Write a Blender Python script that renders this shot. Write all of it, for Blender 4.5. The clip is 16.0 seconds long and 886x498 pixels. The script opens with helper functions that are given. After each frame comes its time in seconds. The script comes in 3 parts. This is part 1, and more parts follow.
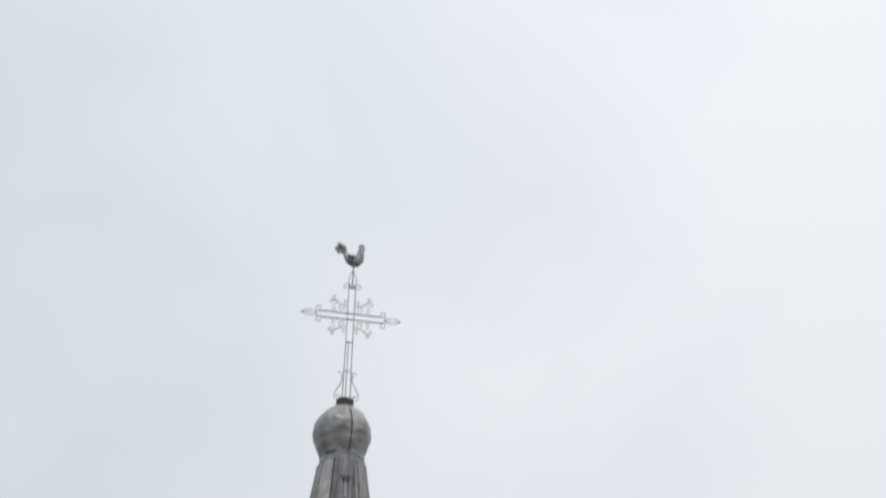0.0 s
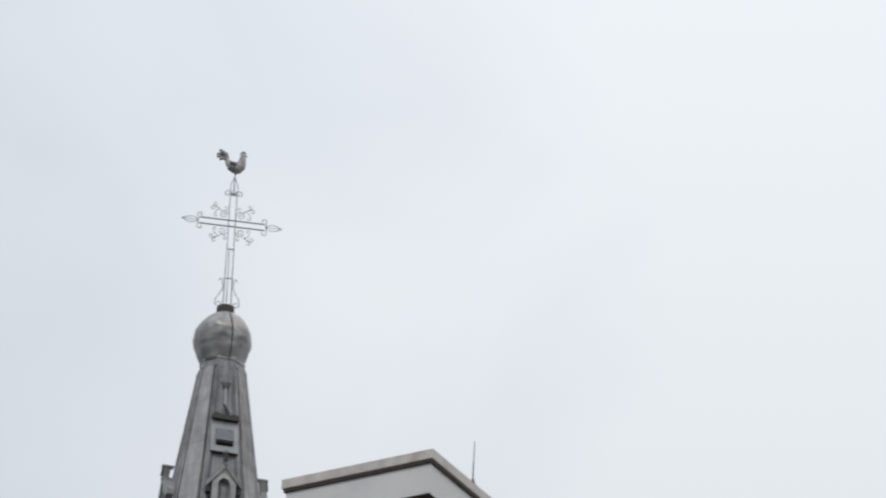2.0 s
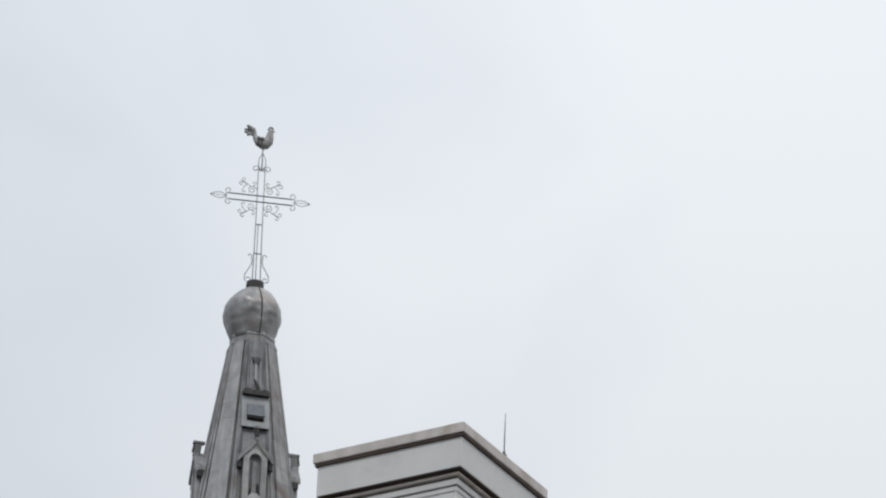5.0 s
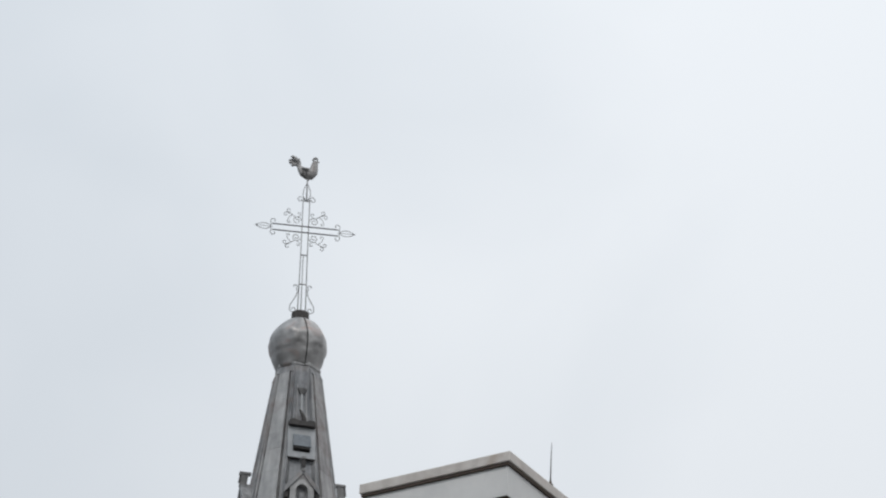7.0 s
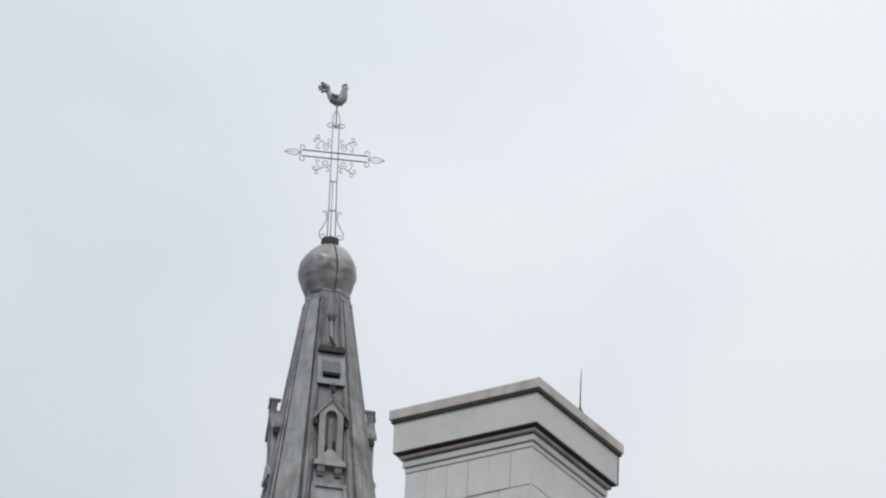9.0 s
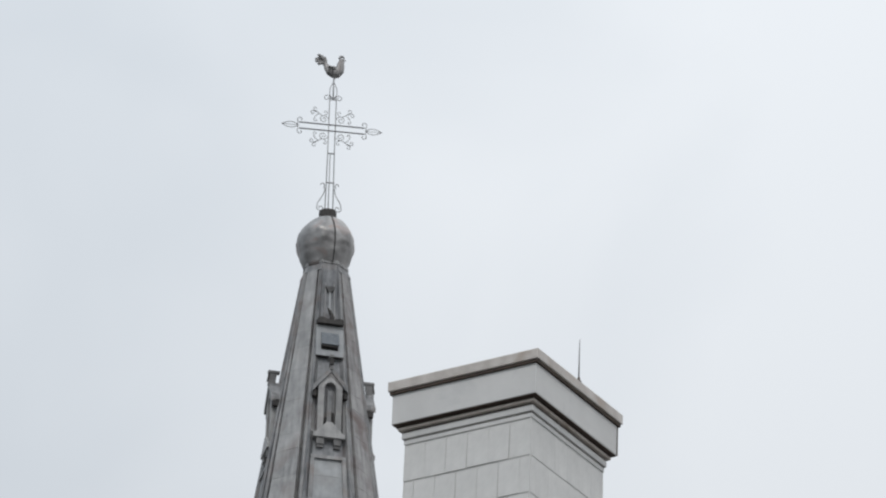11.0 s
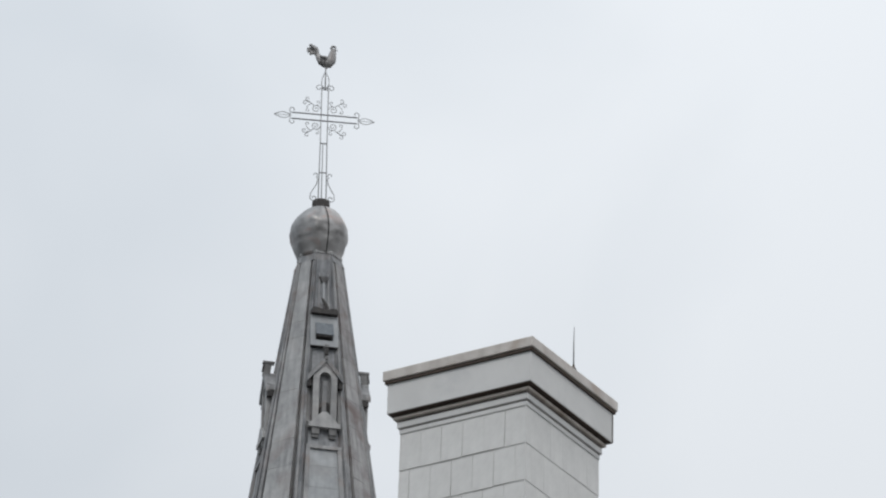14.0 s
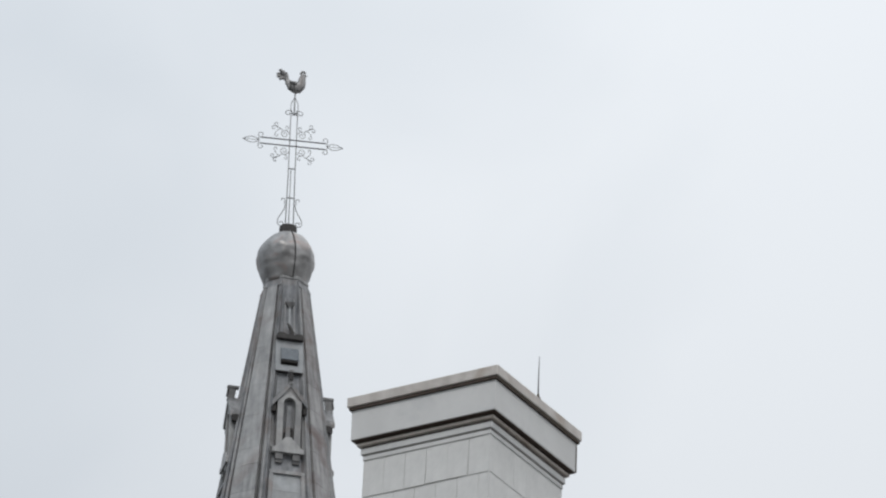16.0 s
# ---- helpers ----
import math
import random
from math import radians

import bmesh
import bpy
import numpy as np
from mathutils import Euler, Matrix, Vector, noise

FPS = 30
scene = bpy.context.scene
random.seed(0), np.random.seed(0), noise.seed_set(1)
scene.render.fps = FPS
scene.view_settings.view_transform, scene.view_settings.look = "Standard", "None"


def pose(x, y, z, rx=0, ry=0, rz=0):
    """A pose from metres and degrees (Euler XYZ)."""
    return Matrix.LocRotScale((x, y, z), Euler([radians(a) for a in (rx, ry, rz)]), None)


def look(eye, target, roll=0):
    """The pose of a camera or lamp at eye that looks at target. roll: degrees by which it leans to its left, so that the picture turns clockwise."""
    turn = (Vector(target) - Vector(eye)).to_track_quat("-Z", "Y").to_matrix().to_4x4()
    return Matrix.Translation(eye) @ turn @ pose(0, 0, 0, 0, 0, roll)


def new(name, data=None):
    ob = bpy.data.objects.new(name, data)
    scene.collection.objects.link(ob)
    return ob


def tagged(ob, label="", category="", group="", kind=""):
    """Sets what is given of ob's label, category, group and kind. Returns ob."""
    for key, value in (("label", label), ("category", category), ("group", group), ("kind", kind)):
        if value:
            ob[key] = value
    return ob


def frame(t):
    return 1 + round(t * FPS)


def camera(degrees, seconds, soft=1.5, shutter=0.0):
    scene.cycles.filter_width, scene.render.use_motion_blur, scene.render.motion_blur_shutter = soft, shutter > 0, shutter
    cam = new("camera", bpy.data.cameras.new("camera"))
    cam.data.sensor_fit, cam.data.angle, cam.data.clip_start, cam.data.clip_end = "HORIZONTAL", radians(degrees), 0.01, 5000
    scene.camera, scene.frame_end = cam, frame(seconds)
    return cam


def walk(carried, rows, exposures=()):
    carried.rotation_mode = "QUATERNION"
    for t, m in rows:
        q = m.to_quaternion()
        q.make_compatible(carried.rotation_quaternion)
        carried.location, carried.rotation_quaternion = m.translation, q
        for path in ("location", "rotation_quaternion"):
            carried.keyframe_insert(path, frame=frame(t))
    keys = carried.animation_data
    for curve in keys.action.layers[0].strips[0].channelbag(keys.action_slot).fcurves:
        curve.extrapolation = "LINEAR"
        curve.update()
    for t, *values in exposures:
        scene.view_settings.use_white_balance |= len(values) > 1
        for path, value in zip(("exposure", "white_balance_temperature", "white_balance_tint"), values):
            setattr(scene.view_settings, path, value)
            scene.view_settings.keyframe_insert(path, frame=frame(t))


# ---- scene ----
cam = camera(11.0, 16.0, soft=2.2, shutter=0.4)

# A hand-held long lens on one spot; seconds and the three Euler angles.
EYE = (0.0, 0.0, 1.6)
TURNS = [
    (0, 119.946, -2.843, -1.355), (0.1, 119.703, -2.857, -1.309), (0.2, 119.533, -2.871, -1.238), (0.3, 119.357, -2.884, -1.196),
    (0.4, 119.184, -2.898, -1.203), (0.5, 118.955, -2.912, -1.250), (0.6, 118.907, -2.890, -1.387), (0.7, 118.899, -2.869, -1.543),
    (0.8, 118.921, -2.847, -1.630), (0.9, 118.939, -2.826, -1.786), (1, 118.976, -2.804, -1.887), (1.1, 118.965, -2.792, -1.926),
    (1.2, 118.834, -2.779, -1.939), (1.3, 118.784, -2.767, -1.972), (1.4, 118.776, -2.754, -1.985), (1.5, 118.789, -2.742, -2.069),
    (1.6, 118.814, -2.693, -2.199), (1.7, 118.853, -2.644, -2.301), (1.8, 118.874, -2.594, -2.521), (1.9, 118.863, -2.545, -2.643),
    (2, 118.870, -2.496, -2.854), (2.1, 118.900, -2.452, -2.960), (2.2, 118.896, -2.408, -3.025), (2.3, 118.906, -2.364, -3.098),
    (2.4, 118.856, -2.320, -3.139), (2.5, 118.775, -2.276, -3.183), (2.6, 118.826, -2.290, -3.243), (2.7, 118.938, -2.304, -3.315),
    (2.8, 119.095, -2.317, -3.411), (2.9, 119.279, -2.331, -3.499), (3, 119.311, -2.345, -3.561), (3.1, 119.302, -2.328, -3.424),
    (3.2, 119.198, -2.311, -3.255), (3.3, 119.025, -2.295, -3.125), (3.4, 118.956, -2.278, -3.060), (3.5, 118.930, -2.261, -3.030),
    (3.6, 118.929, -2.221, -3.013), (3.7, 118.948, -2.181, -3.000), (3.8, 118.909, -2.140, -2.978), (3.9, 118.934, -2.100, -2.949),
    (4, 118.908, -2.060, -2.828), (4.1, 118.720, -2.092, -2.748), (4.2, 118.553, -2.123, -2.671), (6.3, 118.468, -2.058, -1.842),
    (6.4, 118.410, -2.104, -1.812), (6.5, 118.543, -2.151, -1.772), (6.6, 118.591, -2.132, -1.722), (6.8, 118.778, -2.093, -1.645),
    (7, 118.855, -2.054, -1.564), (7.2, 118.845, -2.009, -1.471), (7.4, 118.733, -1.964, -1.399), (7.5, 118.601, -1.942, -1.337),
    (7.6, 118.558, -1.917, -1.318), (7.7, 118.435, -1.892, -1.296), (7.8, 118.371, -1.868, -1.291), (7.9, 118.171, -1.843, -1.286),
    (8, 118.006, -1.818, -1.260), (8.1, 117.958, -1.886, -1.269), (8.2, 117.903, -1.953, -1.280), (8.3, 117.877, -2.021, -1.292),
    (8.4, 117.850, -2.088, -1.296), (8.5, 117.863, -2.156, -1.312), (8.6, 117.873, -2.166, -1.297), (8.7, 117.837, -2.176, -1.278),
    (8.8, 117.814, -2.186, -1.243), (9, 117.925, -2.206, -1.227), (9.2, 117.945, -2.206, -1.237), (11.3, 117.539, -1.701, -1.006),
    (11.5, 117.612, -1.536, -0.940), (11.7, 117.493, -1.567, -0.990), (11.9, 117.528, -1.598, -0.951), (12, 117.474, -1.614, -0.929),
    (12.2, 117.474, -1.572, -0.856), (12.4, 117.379, -1.530, -0.810), (12.5, 117.352, -1.509, -0.781), (12.7, 117.421, -1.564, -0.779),
    (12.9, 117.480, -1.619, -0.792), (13, 117.542, -1.646, -0.800), (13.1, 117.587, -1.630, -0.815), (13.2, 117.603, -1.614, -0.870),
    (13.3, 117.620, -1.598, -0.951), (13.4, 117.608, -1.582, -1.014), (13.5, 117.570, -1.566, -1.040), (13.6, 117.530, -1.526, -1.049),
    (13.7, 117.479, -1.486, -1.044), (13.8, 117.492, -1.445, -1.022), (13.9, 117.468, -1.405, -0.977), (14, 117.420, -1.365, -0.907),
    (14.1, 117.425, -1.482, -0.921), (14.2, 117.436, -1.598, -0.951), (14.3, 117.603, -1.715, -0.986), (14.4, 117.703, -1.831, -1.048),
    (14.5, 117.803, -1.948, -1.111), (14.6, 117.868, -1.962, -1.118), (14.7, 117.876, -1.976, -1.125), (14.8, 117.921, -1.990, -1.141),
    (14.9, 117.943, -2.004, -1.157), (15, 117.988, -2.018, -1.221), (15.1, 118.064, -1.993, -1.266), (15.2, 118.079, -1.968, -1.277),
    (15.3, 118.101, -1.942, -1.296), (15.4, 118.087, -1.917, -1.324), (15.5, 118.043, -1.892, -1.327), (15.6, 118.001, -1.911, -1.353),
    (15.7, 117.861, -1.930, -1.437), (15.8, 117.800, -1.948, -1.521), (15.9, 117.763, -1.967, -1.638), (16, 117.785, -1.986, -1.700),
]
walk(cam, [(t, pose(*EYE, a, b, c)) for t, a, b, c in TURNS])

# ---- light: an overcast sky with a veiled sun behind the camera ----
SUN_ELEVATION, SUN_AZIMUTH = radians(48), radians(193)      # azimuth clockwise from +y


def nodes_of(tree):
    tree.nodes.clear()

    def add(kind, **values):
        node = tree.nodes.new(kind)
        for key, value in values.items():
            if key == "ramp":
                while len(node.color_ramp.elements) > 1:
                    node.color_ramp.elements.remove(node.color_ramp.elements[0])
                for i, (at, colour) in enumerate(value):
                    e = node.color_ramp.elements[0] if i == 0 else node.color_ramp.elements.new(at)
                    e.position, e.color = at, (*colour, 1)
            elif key in ("blend", "op"):
                if key == "blend":
                    node.data_type, node.blend_type = "RGBA", value
                else:
                    node.operation = value
            elif key == "kind_of_sky":
                node.sky_type = value
        return node

    return add, tree.links.new


def make_world():
    world = bpy.data.worlds.new("overcast_sky")
    world.use_nodes = True
    add, link = nodes_of(world.node_tree)
    place = add("ShaderNodeTexCoord")
    sky = add("ShaderNodeTexSky", kind_of_sky="NISHITA")
    sky.sun_disc, sky.sun_elevation, sky.sun_rotation = False, SUN_ELEVATION, SUN_AZIMUTH
    # cloud cover: two scales of soft noise between thin bright and thicker grey-blue cloud
    broad = add("ShaderNodeTexNoise")
    broad.inputs["Scale"].default_value, broad.inputs["Detail"].default_value = 13.0, 3.5
    broad.inputs["Roughness"].default_value, broad.inputs["Distortion"].default_value = 0.42, 0.5
    link(place.outputs["Generated"], broad.inputs["Vector"])
    lean = add("ShaderNodeVectorMath", op="DOT_PRODUCT")      # thinner cloud towards the east
    link(place.outputs["Generated"], lean.inputs[0])
    lean.inputs[1].default_value = (1.0, 0.05, -0.2)
    slope = add("ShaderNodeMath", op="MULTIPLY_ADD")
    link(lean.outputs["Value"], slope.inputs[0])
    slope.inputs[1].default_value, slope.inputs[2].default_value = SKY_SLOPE, SKY_BASE
    both = add("ShaderNodeMath", op="MULTIPLY_ADD")
    link(broad.outputs["Fac"], both.inputs[0])
    both.inputs[1].default_value = 0.8
    link(slope.outputs[0], both.inputs[2])
    tone = add("ShaderNodeValToRGB", ramp=[(0.0, SKY_DARK), (1.0, SKY_LIGHT)])
    link(both.outputs[0], tone.inputs["Fac"])
    # an overcast sky is three times brighter overhead than at the horizon
    split = add("ShaderNodeSeparateXYZ")
    link(place.outputs["Generated"], split.inputs[0])
    rise = add("ShaderNodeMath", op="MULTIPLY_ADD")
    rise.use_clamp = False
    link(split.outputs["Z"], rise.inputs[0])
    rise.inputs[1].default_value, rise.inputs[2].default_value = 1.04, 0.52
    low = add("ShaderNodeMath", op="MAXIMUM")
    link(rise.outputs[0], low.inputs[0])
    low.inputs[1].default_value = 0.4
    cloud = add("ShaderNodeVectorMath", op="SCALE")
    link(tone.outputs["Color"], cloud.inputs[0])
    link(low.outputs[0], cloud.inputs["Scale"])
    blue = add("ShaderNodeBackground")
    blue.inputs["Strength"].default_value = 0.004
    link(sky.outputs["Color"], blue.inputs["Color"])
    grey = add("ShaderNodeBackground")
    grey.inputs["Strength"].default_value = 1.0
    link(cloud.outputs["Vector"], grey.inputs["Color"])
    total = add("ShaderNodeAddShader")
    link(blue.outputs[0], total.inputs[0])
    link(grey.outputs[0], total.inputs[1])
    out = add("ShaderNodeOutputWorld")
    link(total.outputs[0], out.inputs["Surface"])
    scene.world = world


SKY_DARK, SKY_LIGHT = (0.535, 0.59, 0.648), (0.795, 0.83, 0.868)
SKY_SLOPE, SKY_BASE = 3.3, 0.56
make_world()

sun_data = bpy.data.lights.new("sun", "SUN")
sun_data.energy, sun_data.angle, sun_data.color = 0.85, radians(25), (1.0, 0.97, 0.93)
sun = new("sun", sun_data)
sun.matrix_world = look((0, 0, 0), (-math.sin(SUN_AZIMUTH) * math.cos(SUN_ELEVATION),
                                    -math.cos(SUN_AZIMUTH) * math.cos(SUN_ELEVATION), -math.sin(SUN_ELEVATION)))


# ---- materials ----
def surface(name, dark, light, rough=0.6, metal=0.0, grain=9.0, streak=1.5, stain=None, stain_amount=0.0,
            bump=0.15, piece=0.06, bump_scale=30.0):
    """Paint or metal with fine grain, downward streaks, stains and a slight shade of its own per piece."""
    mat = bpy.data.materials.new(name)
    mat.use_nodes = True
    add, link = nodes_of(mat.node_tree)
    place = add("ShaderNodeTexCoord")
    fine = add("ShaderNodeTexNoise")
    fine.inputs["Scale"].default_value, fine.inputs["Detail"].default_value = grain, 6.0
    fine.inputs["Roughness"].default_value = 0.65
    link(place.outputs["Object"], fine.inputs["Vector"])
    stretch = add("ShaderNodeMapping")
    stretch.inputs["Scale"].default_value = (streak * 5, streak * 5, streak * 0.5)
    link(place.outputs["Object"], stretch.inputs["Vector"])
    runs = add("ShaderNodeTexNoise")
    runs.inputs["Scale"].default_value, runs.inputs["Detail"].default_value = 1.0, 4.0
    link(stretch.outputs[0], runs.inputs["Vector"])
    mixed = add("ShaderNodeMath", op="MULTIPLY_ADD")
    link(fine.outputs["Fac"], mixed.inputs[0])
    mixed.inputs[1].default_value = 0.5
    half = add("ShaderNodeMath", op="MULTIPLY")
    link(runs.outputs["Fac"], half.inputs[0])
    half.inputs[1].default_value = 0.5
    link(half.outputs[0], mixed.inputs[2])
    info = add("ShaderNodeObjectInfo")
    shade = add("ShaderNodeMath", op="MULTIPLY_ADD")
    link(info.outputs["Random"], shade.inputs[0])
    shade.inputs[1].default_value = piece * 4
    off = add("ShaderNodeMath", op="SUBTRACT")
    link(mixed.outputs[0], off.inputs[0])
    off.inputs[1].default_value = piece * 2
    link(off.outputs[0], shade.inputs[2])
    tone = add("ShaderNodeValToRGB", ramp=[(0.34, dark), (0.66, light)])
    link(shade.outputs[0], tone.inputs["Fac"])
    colour = tone.outputs["Color"]
    if stain:
        spots = add("ShaderNodeTexNoise")
        spots.inputs["Scale"].default_value, spots.inputs["Detail"].default_value = 1.7, 5.0
        spots.inputs["Distortion"].default_value = 0.6
        link(place.outputs["Object"], spots.inputs["Vector"])
        where = add("ShaderNodeValToRGB", ramp=[(0.52, (0, 0, 0)), (0.74, (stain_amount,) * 3)])
        link(spots.outputs["Fac"], where.inputs["Fac"])
        over = add("ShaderNodeMix", blend="MIX")
        link(where.outputs["Color"], over.inputs["Factor"])
        # Mix has one set of sockets for each data type: take the colour ones
        link(colour, [s for s in over.inputs if s.name == "A" and s.type == "RGBA"][0])
        [s for s in over.inputs if s.name == "B" and s.type == "RGBA"][0].default_value = (*stain, 1)
        colour = [s for s in over.outputs if s.type == "RGBA"][0]
    lumps = add("ShaderNodeTexNoise")
    lumps.inputs["Scale"].default_value, lumps.inputs["Detail"].default_value = bump_scale, 4.0
    link(place.outputs["Object"], lumps.inputs["Vector"])
    relief = add("ShaderNodeBump")
    relief.inputs["Strength"].default_value, relief.inputs["Distance"].default_value = bump, 0.02
    link(lumps.outputs["Fac"], relief.inputs["Height"])
    skin = add("ShaderNodeBsdfPrincipled")
    link(colour, skin.inputs["Base Color"])
    skin.inputs["Metallic"].default_value = metal
    gloss = add("ShaderNodeMath", op="MULTIPLY_ADD")
    link(fine.outputs["Fac"], gloss.inputs[0])
    gloss.inputs[1].default_value, gloss.inputs[2].default_value = 0.25, rough - 0.12
    link(gloss.outputs[0], skin.inputs["Roughness"])
    link(relief.outputs[0], skin.inputs["Normal"])
    out = add("ShaderNodeOutputMaterial")
    link(skin.outputs[0], out.inputs["Surface"])
    return mat


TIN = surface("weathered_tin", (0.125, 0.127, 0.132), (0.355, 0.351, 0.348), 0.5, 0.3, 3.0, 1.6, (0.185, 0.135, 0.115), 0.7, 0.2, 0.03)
PIER_TIN = surface("pale_pier_tin", (0.245, 0.243, 0.241), (0.485, 0.477, 0.467), 0.5, 0.25, 3.0, 1.6, (0.25, 0.20, 0.18), 0.5, 0.18, 0.03)
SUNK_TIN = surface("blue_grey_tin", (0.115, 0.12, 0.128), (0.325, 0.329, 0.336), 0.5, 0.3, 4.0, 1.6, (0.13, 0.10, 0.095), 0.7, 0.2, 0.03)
RUST_SHADE_TIN = surface("rust_streaked_shaded_pier_tin", (0.185, 0.176, 0.174), (0.41, 0.398, 0.392), 0.55, 0.2, 3.0, 1.8, (0.15, 0.105, 0.095), 0.85, 0.2, 0.03)
TIN_DARK = surface("dark_tin", (0.13, 0.127, 0.125), (0.25, 0.245, 0.24), 0.6, 0.1, 8, 1.6, (0.09, 0.08, 0.075), 0.6, 0.2)
BALL_TIN = surface("dented_ball_tin", (0.215, 0.208, 0.203), (0.48, 0.467, 0.458), 0.45, 0.75, 3.0, 0.30, (0.33, 0.19, 0.145), 0.8, 0.7, 0.0, 3.0)
# black metal; also stands for the shade in gaps and under soffits
BLACK_AND_SHADE = surface("black_metal_and_shade", (0.02, 0.018, 0.017), (0.06, 0.054, 0.05), 0.7, 0.0, 12, 2)
IRON = surface("wrought_iron", (0.14, 0.14, 0.142), (0.30, 0.30, 0.305), 0.5, 0.3, 14, 2)
IRON_DARK = surface("black_wrought_iron", (0.025, 0.025, 0.027), (0.07, 0.07, 0.072), 0.5, 0.3, 14, 2)
COCK = surface("cock_metal", (0.010, 0.008, 0.008), (0.47, 0.455, 0.445), 0.5, 0.3, 10, 2.6, (0.16, 0.08, 0.065), 0.7, 0.7, 0.0)
PALE = surface("pale_tin", (0.28, 0.291, 0.30), (0.42, 0.43, 0.437), 0.5, 0.1, 7, 1.6, (0.26, 0.25, 0.24), 0.5, 0.12, 0.03)
PANE = surface("vent_flap_slate", (0.10, 0.115, 0.13), (0.17, 0.19, 0.21), 0.25, 0.0, 5, 1)
WHITE = surface("white_panel", (0.655, 0.645, 0.622), (0.80, 0.788, 0.762), 0.5, 0.0, 4, 1.0, (0.50, 0.49, 0.475), 0.35, 0.10, 0.02)
FASCIA = surface("white_fascia", (0.62, 0.61, 0.592), (0.75, 0.738, 0.718), 0.5, 0.0, 1.6, 0.25, (0.40, 0.41, 0.42), 0.5, 0.06, 0.0)
COPING = surface("beige_coping", (0.50, 0.455, 0.415), (0.69, 0.645, 0.60), 0.6, 0.0, 6, 1.2, (0.32, 0.22, 0.145), 0.75, 0.1, 0.0)
MOULD = surface("weathered_beige_moulding", (0.43, 0.38, 0.335), (0.58, 0.53, 0.48), 0.6, 0.0, 6, 1.2, (0.22, 0.15, 0.10), 0.8, 0.1, 0.0)
BROWN = surface("brown_soffit_and_shade", (0.055, 0.038, 0.027), (0.105, 0.074, 0.054), 0.7, 0.0, 8, 1.5)
STONE = surface("tower_stone", (0.22, 0.21, 0.20), (0.36, 0.34, 0.32), 0.85, 0.0, 3, 0.6, (0.14, 0.13, 0.12), 0.5, 0.4)
GROUND = surface("street_asphalt", (0.09, 0.09, 0.09), (0.15, 0.148, 0.145), 0.9, 0.0, 3, 0.3, (0.06, 0.06, 0.06), 0.5, 0.3)


# ---- mesh helpers ----
def mesh_of(name, bm, material, smooth=False):
    bmesh.ops.recalc_face_normals(bm, faces=bm.faces[:])
    data = bpy.data.meshes.new(name)
    bm.to_mesh(data)
    bm.free()
    data.materials.append(material)
    if smooth:
        for p in data.polygons:
            p.use_smooth = True
    return data


def part(name, bm, material, parent=None, label="", smooth=False):
    ob = new(name, mesh_of(name, bm, material, smooth))
    ob.parent = parent
    return tagged(ob, label)


def empty(name, m, parent=None):
    ob = new(name)
    ob.empty_display_size = 0.3
    ob.parent = parent
    ob.matrix_basis = m
    return ob


def hull(bm, lower, upper):
    """A closed prism between two rings of points with the same count."""
    a = [bm.verts.new(p) for p in lower]
    b = [bm.verts.new(p) for p in upper]
    n = len(a)
    bm.faces.new(a[::-1])
    bm.faces.new(b)
    for i in range(n):
        bm.faces.new((a[i], a[(i + 1) % n], b[(i + 1) % n], b[i]))


def box(bm, x0, x1, y0, y1, z0, z1, bevel=0.0):
    made = bmesh.new()
    hull(made, [(x0, y0, z0), (x1, y0, z0), (x1, y1, z0), (x0, y1, z0)],
         [(x0, y0, z1), (x1, y0, z1), (x1, y1, z1), (x0, y1, z1)])
    if bevel:
        bmesh.ops.bevel(made, geom=made.edges[:], offset=bevel, segments=2, affect="EDGES", profile=0.6)
    data = bpy.data.meshes.new("piece")
    made.to_mesh(data)
    made.free()
    bm.from_mesh(data)
    bpy.data.meshes.remove(data)


def lathe(bm, profile, segments=40, wobble=0.0):
    rings = []
    for r, z in profile:
        ring = []
        for i in range(segments):
            a = 2 * math.pi * i / segments
            k = 1 + wobble * (noise.noise(Vector((math.cos(a) * 1.7, math.sin(a) * 1.7, z * 3.1))) + 0.5 * noise.noise(Vector((math.cos(a) * 4.5, math.sin(a) * 4.5, z * 7.0))))
            ring.append(bm.verts.new((r * k * math.cos(a), r * k * math.sin(a), z)))
        rings.append(ring)
    for lo, hi in zip(rings, rings[1:]):
        for i in range(segments):
            bm.faces.new((lo[i], lo[(i + 1) % segments], hi[(i + 1) % segments], hi[i]))
    bm.faces.new(rings[0][::-1])
    bm.faces.new(rings[-1])


def tube(bm, points, radius, sides=6, closed=False, taper=1.0):
    """A round bar along a line of points."""
    pts = [Vector(p) for p in points]
    n = len(pts)
    rings = []
    for i, p in enumerate(pts):
        ahead = pts[(i + 1) % n] if closed else pts[min(i + 1, n - 1)]
        back = pts[i - 1] if closed else pts[max(i - 1, 0)]
        way = (ahead - back).normalized()
        side = way.cross(Vector((0, 1, 0)))
        if side.length < 0.1:
            side = way.cross(Vector((1, 0, 0)))
        side.normalize()
        other = way.cross(side)
        r = radius * (1 + (taper - 1) * i / max(n - 1, 1))
        rings.append([bm.verts.new(p + r * (math.cos(2 * math.pi * k / sides) * side + math.sin(2 * math.pi * k / sides) * other))
                      for k in range(sides)])
    pairs = list(zip(rings, rings[1:])) + ([(rings[-1], rings[0])] if closed else [])
    for lo, hi in pairs:
        for k in range(sides):
            bm.faces.new((lo[k], lo[(k + 1) % sides], hi[(k + 1) % sides], hi[k]))
    if not closed:
        bm.faces.new(rings[0][::-1])
        bm.faces.new(rings[-1])


